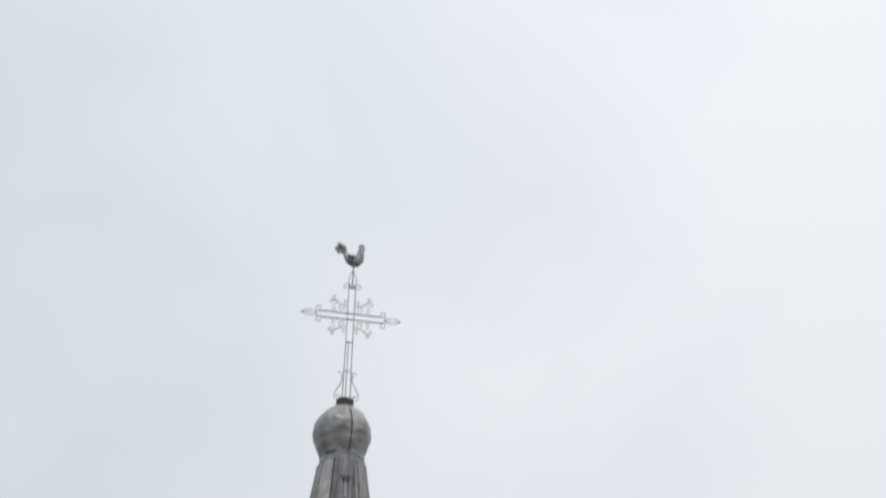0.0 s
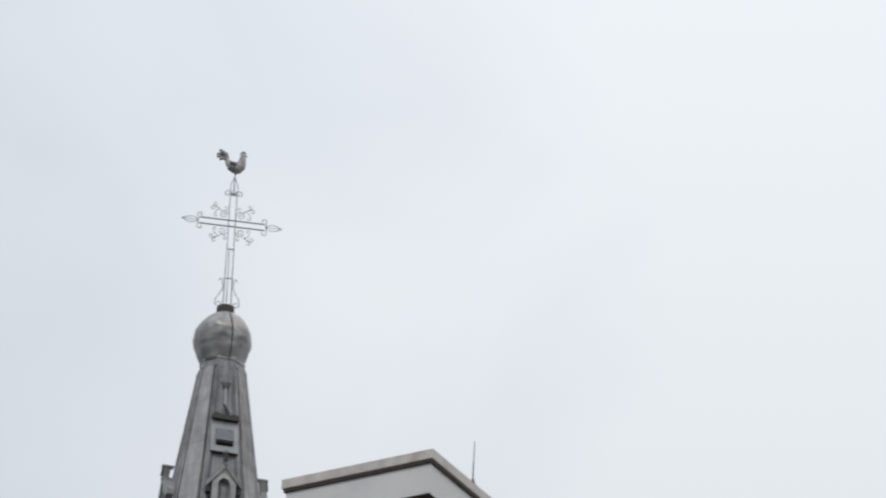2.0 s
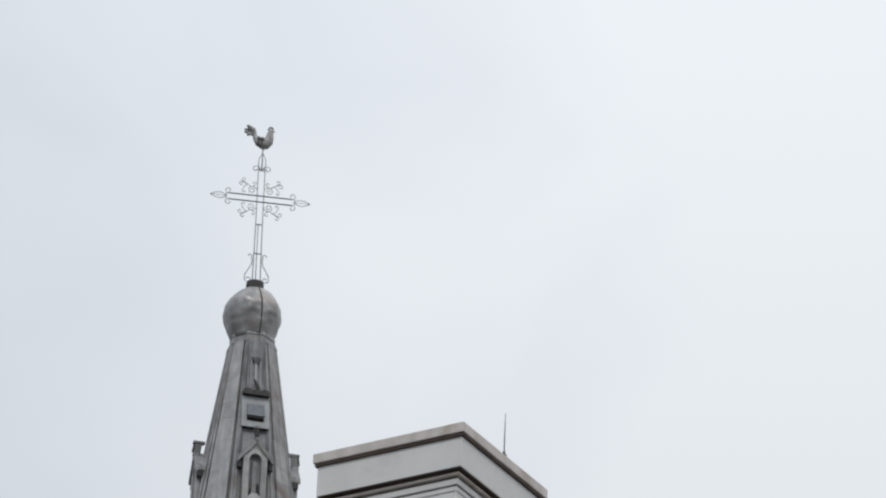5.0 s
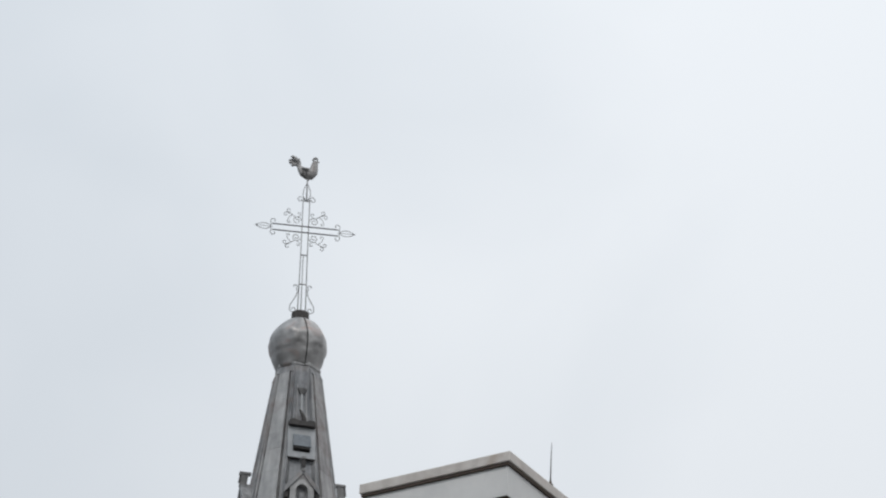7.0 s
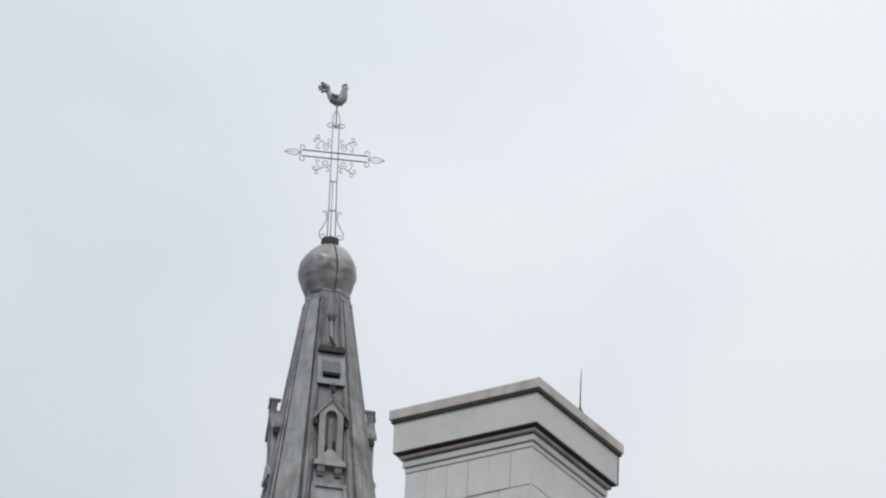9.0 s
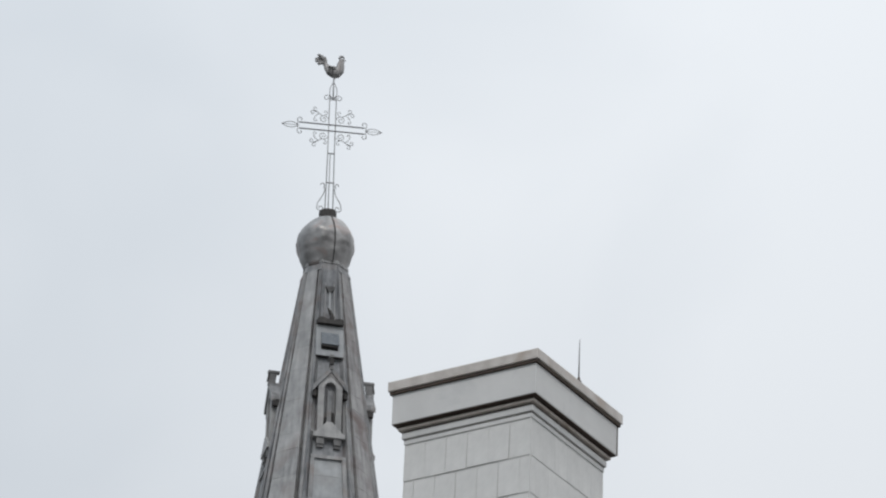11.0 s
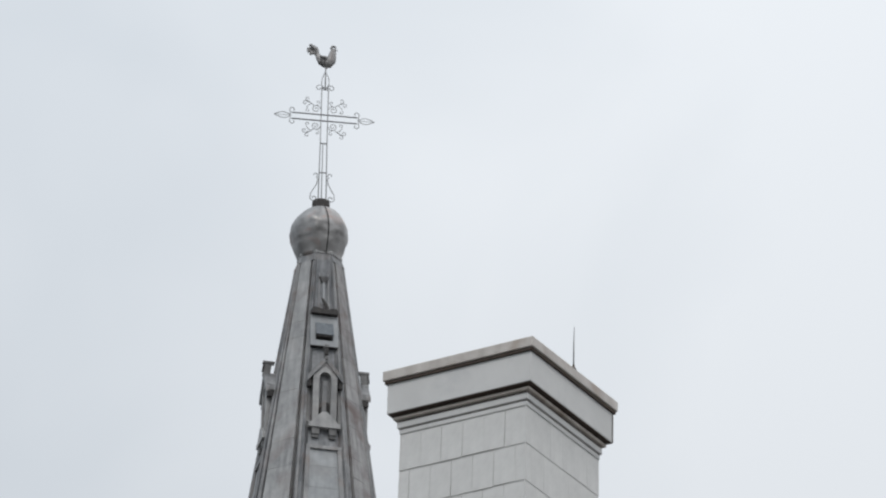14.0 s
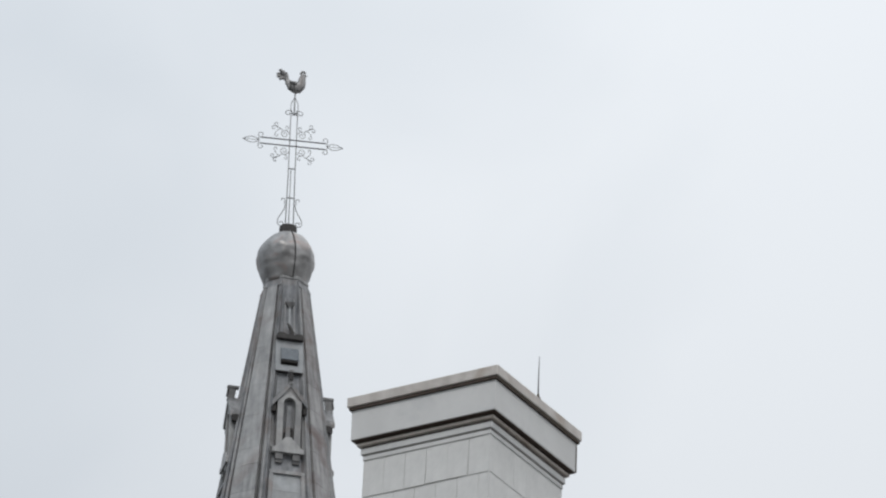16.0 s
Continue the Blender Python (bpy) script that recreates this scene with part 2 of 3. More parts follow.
# ---- ground ----
# added out of view; its dark tone keeps the undersides above dark
bm = bmesh.new()
bmesh.ops.create_grid(bm, x_segments=24, y_segments=24, size=2500)
ground = tagged(part("ground", bm, GROUND), "grey asphalt ground reaching to the horizon", "ground", kind="structure")

# ---- the church spire ----
BALL = Vector((-2.595, 96.181, 51.816))        # the middle of the ball
LEAN = -0.384
TOP = -0.935                                   # where the ribs begin, below the ball's middle
FOOT = -13.0
spire = empty("church_spire", Matrix.Translation(BALL + Vector((0.03, 0, 0))) @ pose(0, 0, 0, 0, LEAN, 12.2))
tagged(spire, "octagonal weathered grey tin-clad church spire with moulded piers and gabled niches", "church spire")
SUNK, PIER = math.radians(20.3), math.radians(24.7)        # half angles of the sunk niche faces and of the piers between


def radius(z):
    return 0.596 + 0.1535 * (TOP - z)


def face_half(k, z):
    return radius(z) * math.sin(PIER if k % 2 else SUNK)


def on_face(k, u, z, d=0.0):
    """A point on face k, u metres along it, at height z, d metres out."""
    a = math.radians(-90 + 45 * k)
    r = (radius(z) * math.cos(PIER) if k % 2 else 0.519 + 0.1351 * (TOP - z)) + d
    return Vector((r * math.cos(a) - u * math.sin(a), r * math.sin(a) + u * math.cos(a), z))


def corner_angle(k):
    """Corner k is the clockwise end of face k."""
    return math.radians(-90 + 45 * k) - (PIER if k % 2 else SUNK)


def corner(k, z, out=0.0):
    a = corner_angle(k)
    r = radius(z) + out
    return Vector((r * math.cos(a), r * math.sin(a), z))


def slab(bm, k, ring, d0, d1):
    """A plate on face k: ring lists (u, z) corners; it reaches from d0 to d1 out of the face."""
    hull(bm, [on_face(k, u, z, d0) for u, z in ring], [on_face(k, u, z, d1) for u, z in ring])


def rect(u0, u1, z0, z1):
    return [(u0, z0), (u1, z0), (u1, z1), (u0, z1)]


# core and neck
bm = bmesh.new()
hull(bm, [corner(k, FOOT, -0.26) for k in range(8)], [corner(k, TOP, -0.10) for k in range(8)])
part("spire_core", bm, TIN, spire)


def ring(r, z):
    return [(r * math.cos(corner_angle(k)), r * math.sin(corner_angle(k)), z) for k in range(8)]


bm = bmesh.new()
hull(bm, ring(0.545, TOP - 0.10), ring(0.515, -0.70))
part("neck", bm, TIN, spire)
bm = bmesh.new()
hull(bm, ring(0.540, -0.785), ring(0.545, -0.735))
hull(bm, ring(0.545, -0.733), ring(0.515, -0.690))
part("neck_moulding", bm, PIER_TIN, spire)

def sheets(k, parent, share, d, tall_range, seed, material):
    """Lapped tin sheets up face k; d is a share of the radius."""
    z, rng = TOP - (0.06 if k % 2 else 0.01), random.Random(seed)
    while z > FOOT + 1:
        low = max(z - rng.uniform(*tall_range), FOOT + 0.3)
        bm = bmesh.new()
        w1, w0, d1, d0 = face_half(k, z) * share, face_half(k, low) * share, d * radius(z), d * radius(low)
        tilt = rng.uniform(-0.012, 0.012)
        hull(bm, [on_face(k, -w0, low - tilt, d0 - 0.13), on_face(k, w0, low + tilt, d0 - 0.13),
                  on_face(k, w0, low + tilt, d0 + 0.003), on_face(k, -w0, low - tilt, d0 + 0.003)],
             [on_face(k, -w1, z, d1 - 0.10), on_face(k, w1, z, d1 - 0.10), on_face(k, w1, z, d1), on_face(k, -w1, z, d1)])
        part("tin_sheet", bm, material, parent)
        z = low


def moulding(name, k, parent, side, profile, seed, material):
    """A moulding up one edge of face k in lengths; profile lists shares of the half width and of the radius."""
    z, rng = TOP - 0.06, random.Random(seed)
    while z > FOOT + 0.2:
        low = max(z - rng.uniform(1.5, 2.3), FOOT)
        ends = []
        for level in (low + 0.004, z):
            h, r = face_half(k, level), 0.40 + 0.68 * radius(level)
            ring_of = [on_face(k, side * u * h, level, d * r) for u, d in profile]
            ring_of += [on_face(k, side * profile[-1][0] * h, level, -0.19 * r), on_face(k, side * profile[0][0] * h, level, -0.19 * r)]
            ends.append(ring_of)
        bm = bmesh.new()
        hull(bm, *ends)
        part(name, bm, material, parent)
        z = low


GROOVE = [(0.53, -0.090), (0.72, -0.090)]
ROLL = [(0.66 + 0.10 * (1 - math.cos(math.pi * i / 8)), -0.062 + 0.056 * math.sin(math.pi * i / 8)) for i in range(9)]
FILLET = [(0.850, -0.075), (0.865, -0.016), (0.985, -0.010), (1.0, -0.020)]
for k in range(8):
    facet = empty("facet", Matrix.Identity(4), spire)
    if k % 2:                                   # a pier: a plain face between a roll and a fillet on each edge
        # right pier: brown streaks, and a darker base that paints in its shaded side
        clad = RUST_SHADE_TIN if k == 1 else PIER_TIN
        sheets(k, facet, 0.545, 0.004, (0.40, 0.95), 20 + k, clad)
        # mouldings darker than the face: shade along the pier's edges put into colour
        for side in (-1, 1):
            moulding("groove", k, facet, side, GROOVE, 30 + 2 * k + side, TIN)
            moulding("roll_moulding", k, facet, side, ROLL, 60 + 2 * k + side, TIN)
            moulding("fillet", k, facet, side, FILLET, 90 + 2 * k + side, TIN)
        bm = bmesh.new()                        # the sloping shoulder in which it ends
        low, high = TOP - 0.06, TOP + 0.16
        w0, w1 = face_half(k, low), 0.86 * face_half(k, TOP)
        hull(bm, [on_face(k, -w0, low, -0.13), on_face(k, w0, low, -0.13), on_face(k, w0, low, 0.004), on_face(k, -w0, low, 0.004)],
             [on_face(k, -w1, high, -0.13), on_face(k, w1, high, -0.13), on_face(k, w1, high, -0.045), on_face(k, -w1, high, -0.045)])
        part("pier_cap", bm, TIN, facet)
    else:                                       # a sunk face, in a darker and bluer tin than the piers
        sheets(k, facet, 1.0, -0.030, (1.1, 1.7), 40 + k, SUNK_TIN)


def niche(k):
    """A blind gabled niche, upright before the leaning face: an arched slot over a sill and two corbels."""
    own = empty("gabled_niche", Matrix.Identity(4), spire)

    def at(u, z, d):
        return on_face(k, u, z, d - 0.1351 * (-4.3 - z))

    def plate(bm, outline, d):
        hull(bm, [on_face(k, u, z, -0.17) for u, z in outline], [at(u, z, d) for u, z in outline])

    front = 0.225
    for s in (-1, 1):
        bm = bmesh.new()
        plate(bm, rect(s * 0.21 - 0.07, s * 0.21 + 0.07, -5.48, -4.36), front)
        part("jamb", bm, PIER_TIN, own)
    bm = bmesh.new()
    arch = [(0.14 * math.cos(math.radians(a)), -4.36 + 0.15 * math.sin(math.radians(a))) for a in range(0, 91, 15)]
    for s in (-1, 1):
        for (u0, z0), (u1, z1) in zip(arch, arch[1:]):
            top0, top1 = -3.98 - 1.1 * u0, -3.98 - 1.1 * u1
            plate(bm, [(s * u0, z0), (s * u1, z1), (s * u1, top1), (s * u0, top0)], front)
        plate(bm, [(s * 0.14, -4.36), (s * 0.28, -4.36), (s * 0.28, -4.29), (s * 0.14, -4.13)], front)
    part("spandrel", bm, PIER_TIN, own)
    bm = bmesh.new()
    plate(bm, rect(-0.14, 0.14, -5.45, -4.20), 0.085)
    part("slot_back", bm, TIN, own)
    bm = bmesh.new()
    plate(bm, rect(-0.05, 0.05, -5.40, -4.40), 0.165)
    part("mullion", bm, TIN, own)
    # black plates put the shade inside two gaps into colour
    bm = bmesh.new()
    plate(bm, [(-0.12, -5.30), (-0.05, -5.30), (-0.05, -5.04), (-0.10, -5.07)], 0.130)
    plate(bm, [(0.05, -5.30), (0.13, -5.30), (0.12, -4.94), (0.05, -4.92)], 0.130)
    part("slot_gap", bm, BLACK_AND_SHADE, own, "black plates that stand for the dark gaps at the foot of the slot")
    for s in (-1, 1):
        bm = bmesh.new()                                           # deep roof, with a broad raking board along its front
        plate(bm, [(0.0, -3.81), (s * 0.38, -4.26), (s * 0.38, -4.40), (0.0, -4.05)], 0.235)
        part("gable_roof", bm, TIN, own)
        bm = bmesh.new()
        edge = [(0.0, -3.80), (s * 0.41, -4.34), (s * 0.41, -4.46), (0.0, -3.95)]
        hull(bm, [at(u, z, 0.15) for u, z in edge], [at(u, z, 0.262) for u, z in edge])
        part("raking_board", bm, TIN, own)
        # black block: shade at the soffit's end put into its colour
        bm = bmesh.new()
        plate(bm, rect(s * 0.365 - 0.045, s * 0.365 + 0.045, -4.58, -4.42), 0.215)
        part("eave_block", bm, BLACK_AND_SHADE, own, "black eave block that paints in the shade of the soffit")
        # added dark strip that stands for the shaded recess beside the jamb
        bm = bmesh.new()
        slab(bm, k, rect(s * 0.375 - 0.045, s * 0.375 + 0.045, -5.48, -4.56), -0.17, 0.035)
        part("side_pilaster", bm, TIN_DARK, own)
    bm = bmesh.new()                                               # finial: a stem and a cap running back to the face
    slab(bm, k, rect(-0.035, 0.035, -3.90, -3.585), 0.17, 0.34)
    slab(bm, k, rect(-0.05, 0.05, -3.585, -3.525), 0.11, 0.385)
    part("finial", bm, TIN_DARK, own)
    bm = bmesh.new()
    slab(bm, k, rect(-0.045, 0.045, -3.79, -3.62), 0.335, 0.37)
    part("finial_knob", bm, BLACK_AND_SHADE, own, "black knob")
    bm = bmesh.new()
    plate(bm, rect(-0.37, 0.37, -5.63, -5.52), 0.295)
    foot, head = [(-0.33, -5.52), (0.33, -5.52)], [(0.06, -5.24), (-0.06, -5.24)]
    plate(bm, foot + head, 0.285)
    part("sill", bm, PIER_TIN, own)
    for u in (-0.2, 0.2):
        bm = bmesh.new()
        plate(bm, rect(u - 0.085, u + 0.085, -5.80, -5.63), 0.265)
        plate(bm, rect(u - 0.075, u + 0.075, -5.87, -5.80), 0.235)
        part("corbel", bm, TIN_DARK, own)
    bm = bmesh.new()                                               # sunk panel below
    for s in (-1, 1):
        for z0, z1 in ((-10.4, -8.2), (-8.2, -6.18)):
            inner, outer = [0.318 + 0.040 * (-6.18 - z) for z in (z0, z1)], [0.412 + 0.050 * (-6.18 - z) for z in (z0, z1)]
            slab(bm, k, [(s * inner[0], z0), (s * outer[0], z0), (s * outer[1], z1), (s * inner[1], z1)], -0.17, 0.05)
    slab(bm, k, rect(-0.412, 0.412, -6.18, -6.095), -0.17, 0.056)
    part("panel_frame", bm, TIN, own)
    z = -6.18
    for low in (-6.62, -7.19, -7.9, -8.6, -9.4, -10.4):            # pale sheets in the panel
        bm = bmesh.new()
        w0, w1 = 0.32 + 0.04 * (-6.18 - low), 0.32 + 0.04 * (-6.18 - z)
        hull(bm, [on_face(k, -w0, low, -0.06), on_face(k, w0, low, -0.06), on_face(k, w0, low, 0.009), on_face(k, -w0, low, 0.009)],
             [on_face(k, -w1, z, -0.06), on_face(k, w1, z, -0.06), on_face(k, w1, z, 0.005), on_face(k, -w1, z, 0.005)])
        part("panel_sheet", bm, PALE, own, "pale tin sheet")
        z = low


for k in (0, 2, 4, 6):
    niche(k)

# the vent hatch high on the front face
hatch = empty("vent_hatch", Matrix.Identity(4), spire)
bm = bmesh.new()
slab(bm, 0, rect(-0.32, -0.20, -3.41, -2.58), -0.17, 0.07)
slab(bm, 0, rect(0.20, 0.32, -3.41, -2.58), -0.17, 0.07)
slab(bm, 0, rect(-0.20, 0.20, -3.41, -3.25), -0.17, 0.07)
slab(bm, 0, rect(-0.20, 0.20, -2.82, -2.58), -0.17, 0.07)
part("hatch_frame", bm, PALE, hatch, "pale tin frame")
# black strip paints in the shadow line below the frame
bm = bmesh.new()
slab(bm, 0, rect(-0.33, 0.33, -3.432, -3.41), -0.17, 0.078)
part("hatch_sill", bm, BLACK_AND_SHADE, hatch)
# black plate behind the flap, in place of a shaded hollow
bm = bmesh.new()
slab(bm, 0, rect(-0.20, 0.20, -3.25, -2.82), -0.17, 0.035)
part("hatch_opening", bm, BLACK_AND_SHADE, hatch)
bm = bmesh.new()
hull(bm, [on_face(0, -0.205, -3.135, 0.04), on_face(0, 0.205, -3.135, 0.04), on_face(0, 0.205, -3.135, 0.17), on_face(0, -0.205, -3.135, 0.17)],
     [on_face(0, -0.205, -2.80, 0.04), on_face(0, 0.205, -2.80, 0.04), on_face(0, 0.205, -2.80, 0.105), on_face(0, -0.205, -2.80, 0.105)])
part("hatch_flap", bm, PANE, hatch, "slate-blue vent flap")
# underside of the flap, its shade painted black
bm = bmesh.new()
hull(bm, [on_face(0, -0.185, -3.185, 0.04), on_face(0, 0.185, -3.185, 0.04), on_face(0, 0.185, -3.185, 0.14), on_face(0, -0.185, -3.185, 0.14)],
     [on_face(0, -0.185, -3.138, 0.04), on_face(0, 0.185, -3.138, 0.04), on_face(0, 0.185, -3.138, 0.15), on_face(0, -0.185, -3.138, 0.15)])
part("flap_soffit", bm, BLACK_AND_SHADE, hatch)
bm = bmesh.new()                                                   # hood with two low humps on top
humps = [(-0.31, -2.56), (0.31, -2.56), (0.31, -2.45), (0.27, -2.41), (0.19, -2.40), (0.09, -2.44), (-0.08, -2.44), (-0.17, -2.40), (-0.26, -2.40), (-0.31, -2.45)]
slab(bm, 0, humps, -0.17, 0.17)
part("hatch_hood", bm, BLACK_AND_SHADE, hatch, "black projecting hood")
# plain stub added in place of a bird perched on the hood
bm = bmesh.new()
tube(bm, [on_face(0, 0.05, -2.42, 0.08), on_face(0, 0.03, -2.30, 0.11), on_face(0, -0.02, -2.20, 0.12), on_face(0, -0.06, -2.12, 0.12)], 0.055, 7, taper=0.45)
tube(bm, [on_face(0, 0.0, -2.36, 0.08), on_face(0, 0.10, -2.34, 0.10)], 0.045, 7, taper=0.6)
part("hood_finial", bm, BLACK_AND_SHADE, hatch, "small black stub in place of a perched bird")
blind = empty("blind_panel", Matrix.Identity(4), spire)
for s in (-1, 1):
    bm = bmesh.new()
    slab(bm, 0, [(s * 0.12 - 0.018, -2.40), (s * 0.12 + 0.018, -2.40), (s * 0.10 + 0.015, -1.36), (s * 0.10 - 0.015, -1.36)], -0.17, 0.012)
    part("panel_edge", bm, TIN, blind)
bm = bmesh.new()
slab(bm, 0, rect(-0.018, 0.018, -2.2, -1.58), -0.17, 0.02)
part("panel_rib", bm, PALE, blind)
bm = bmesh.new()
hull(bm, [on_face(0, -0.03, -1.62, -0.03), on_face(0, 0.03, -1.62, -0.03), on_face(0, 0.03, -1.62, 0.02), on_face(0, -0.03, -1.62, 0.02)],
     [on_face(0, -0.11, -1.50, -0.03), on_face(0, 0.11, -1.50, -0.03), on_face(0, 0.11, -1.48, 0.08), on_face(0, -0.11, -1.48, 0.08)])
part("small_bracket", bm, TIN_DARK, blind, "small dark tin bracket")

# the plain stone tower that carries the spire
tower = empty("church_tower", pose(BALL.x + 0.45, BALL.y, 0, 0, 0, 12.8))
tagged(tower, "plain square grey stone church tower below the spire", "church tower")
bm = bmesh.new()
box(bm, -3.4, 3.4, -3.4, 3.4, 0, BALL.z + FOOT - 0.4, 0.05)
part("tower_wall", bm, STONE, tower)
bm = bmesh.new()
box(bm, -3.7, 3.7, -3.7, 3.7, BALL.z + FOOT - 0.4, BALL.z + FOOT + 0.05, 0.06)
part("tower_cornice", bm, STONE, tower)

# ---- the ball ----
ball = empty("spire_ball", Matrix.Translation(BALL + Vector((0.013, 0, 0))) @ pose(0, 0, 0, 0, 0, 12.8))
tagged(ball, "dented grey tin ball with a dark conductor cable on the spire", "spire ball")
PROFILE = [(0.49, -0.79), (0.515, -0.70), (0.557, -0.60), (0.595, -0.51), (0.620, -0.435)]
for a in range(-28, 75, 4):                                        # full below its middle, straighter above
    full = math.cos(math.radians(a * 0.85 if a < 0 else a)) * (1 - 0.06 * math.sin(math.pi * (a - 10) / 65) if a > 10 else 1)
    PROFILE.append(((0.692 if a > -14 else 0.687) * full, -0.06 + 0.70 * math.sin(math.radians(a))))
PROFILE.append((0.19, 0.625))
bm = bmesh.new()
lathe(bm, PROFILE, 64, 0.065)
part("ball_shell", bm, BALL_TIN, ball, smooth=True)
bm = bmesh.new()
lathe(bm, [(0.20, 0.58), (0.21, 0.61), (0.21, 0.80), (0.20, 0.82)], 24)
part("collar", bm, BLACK_AND_SHADE, ball, "blackened iron collar")
bm = bmesh.new()
tube(bm, [((r * 1.012 + 0.008) * math.cos(math.radians(-88 + 5 * (0.6 - z))), (r * 1.012 + 0.008) * math.sin(math.radians(-88 + 5 * (0.6 - z))), z)
          for r, z in PROFILE], 0.013, 6)
part("conductor_cable", bm, BLACK_AND_SHADE, ball, "black conductor cable")

# ---- the cross ----
CROSS = BALL + Vector((0.035, 0, 0.82))
cross = empty("iron_cross", Matrix.Translation(CROSS) @ pose(0, 0, 0, 0, -0.6, 8.0))
tagged(cross, "openwork wrought-iron cross with scrolls and lance-shaped tips", "cross")


def curl(x, z, r, start, turn, steps=14, tight=0.3):
    """A spiral that begins on a circle of radius r round (x, z), at the angle start, and winds inwards by turn."""
    pts = []
    for i in range(steps + 1):
        s = i / steps
        a, k = math.radians(start + turn * s), r * (1 - (1 - tight) * s)
        pts.append((x + k * math.cos(a), 0.0, z + k * math.sin(a)))
    return pts


def bar(name, lines, r, parent=cross, material=IRON):
    bm = bmesh.new()
    for line in lines:
        tube(bm, line, r, 6)
    return part(name, bm, material, parent, smooth=True)


ARM = 2.275
for s in (-1, 1):
    bar("upright_rail", [[(s * 0.095, 0, 0), (s * 0.08, 0, 1.55), (s * 0.08, 0, 3.10)]], 0.0115)
    bar("arm_rail", [[(-0.79, 0.0, ARM + s * 0.082), (0.79, 0.0, ARM + s * 0.082)]], 0.017, material=IRON_DARK)
bar("middle_rail", [[(-0.015, 0.03, 0), (-0.015, 0.03, 1.57)]], 0.011)
for z in (0.79, 1.58):
    bar("tie", [[(-0.09, 0, z), (0.09, 0, z)]], 0.016)
for s in (-1, 1):
    # lance tip and the two curls at the end of each arm
    leaf = [(s * (0.82 + 0.39 * q), 0.0, ARM + side * 0.078 * math.sin(math.pi * q ** 0.8)) for side in (1, -1) for q in
            ([i / 10 for i in range(11)] if side == 1 else [1 - i / 10 for i in range(1, 10)])]
    bm = bmesh.new()
    tube(bm, leaf, 0.009, 6, closed=True)
    tube(bm, [(s * 0.79, 0, ARM), (s * 1.20, 0, ARM)], 0.007)
    part("lance_tip", bm, IRON, cross, smooth=True)
    for v in (-1, 1):
        line = [(s * 0.83, 0, ARM)] + [(s * x, 0, ARM + v * z) for x, _, z in curl(0.765, 0.16, 0.082, -50, 290)]
        bar("arm_curl", [line], 0.0095)
        # quadrant scrollwork: a spiral in the corner, a stem that forks into two curls, a curl on each bar
        q = lambda pts: [(s * x, 0, ARM + v * z) for x, _, z in pts]
        bar("inner_scroll", [q([(0.09, 0, 0.245)] + curl(0.205, 0.225, 0.108, 165, -520, 26, 0.22))], 0.0088)
        bar("upright_curl", [q([(0.20, 0, 0.33), (0.15, 0, 0.345)] + curl(0.165, 0.415, 0.052, 250, -300))], 0.0082)
        bar("arm_scroll", [q([(0.31, 0, 0.37), (0.37, 0, 0.335), (0.425, 0, 0.27)] + curl(0.40, 0.185, 0.055, 70, -320))], 0.0082)
        bar("diagonal_stem", [q([(0.25, 0, 0.32), (0.31, 0, 0.37), (0.36, 0, 0.395), (0.43, 0, 0.425)]),
                              q([(0.36, 0, 0.395), (0.43, 0, 0.425)] + curl(0.475, 0.375, 0.062, 125, -330)),
                              q([(0.37, 0, 0.40), (0.385, 0, 0.43)] + curl(0.41, 0.495, 0.060, -90, 310))], 0.0088)
    # top curls, the lyre below the cock and the lyre at the foot
    bar("top_curl", [[(0, 0, 3.05)] + [(s * x, 0, z) for x, _, z in curl(0.145, 3.09, 0.095, 215, -430)]], 0.010)
    bar("top_lyre", [[(s * 0.02, 0, 3.06), (s * 0.09, 0, 3.20), (s * 0.08, 0, 3.36), (0.0, 0, 3.55)]], 0.009)
    foot = [(s * x, 0, z) for x, _, z in curl(0.185, 0.72, 0.07, 240, -270)][::-1]
    foot += [(s * x, 0, z) for x, z in ((0.115, 0.62), (0.14, 0.48), (0.21, 0.34), (0.285, 0.20))]
    foot += [(s * x, 0, z) for x, _, z in curl(0.205, 0.10, 0.092, 35, -400)]
    bar("foot_scroll", [foot], 0.0105)
bar("spindle", [[(0, 0, 3.04), (0, 0, 3.70)]], 0.016)

# ---- the weathercock ----
bm = bmesh.new()
SPINE = [(-0.215, 0.33, 0.050, 0.03), (-0.165, 0.25, 0.082, 0.05), (-0.090, 0.165, 0.115, 0.085), (0.000, 0.125, 0.122, 0.105),
         (0.090, 0.135, 0.127, 0.11), (0.145, 0.205, 0.115, 0.10), (0.160, 0.30, 0.102, 0.08), (0.168, 0.39, 0.084, 0.06), (0.180, 0.465, 0.066, 0.05),
         (0.215, 0.505, 0.038, 0.03)]
rings = []
for i, (x, z, r, w) in enumerate(SPINE):
    x1, z1 = SPINE[min(i + 1, len(SPINE) - 1)][:2]
    x0, z0 = SPINE[max(i - 1, 0)][:2]
    way = Vector((x1 - x0, 0, z1 - z0)).normalized()
    up = Vector((-way.z, 0, way.x))
    rings.append([bm.verts.new(Vector((x, 0, z)) + up * r * math.cos(a) + Vector((0, w * math.sin(a), 0)))
                  for a in [2 * math.pi * j / 14 for j in range(14)]])
for lo, hi in zip(rings, rings[1:]):
    for j in range(14):
        bm.faces.new((lo[j], lo[(j + 1) % 14], hi[(j + 1) % 14], hi[j]))
bm.faces.new(rings[0][::-1])
bm.faces.new(rings[-1])
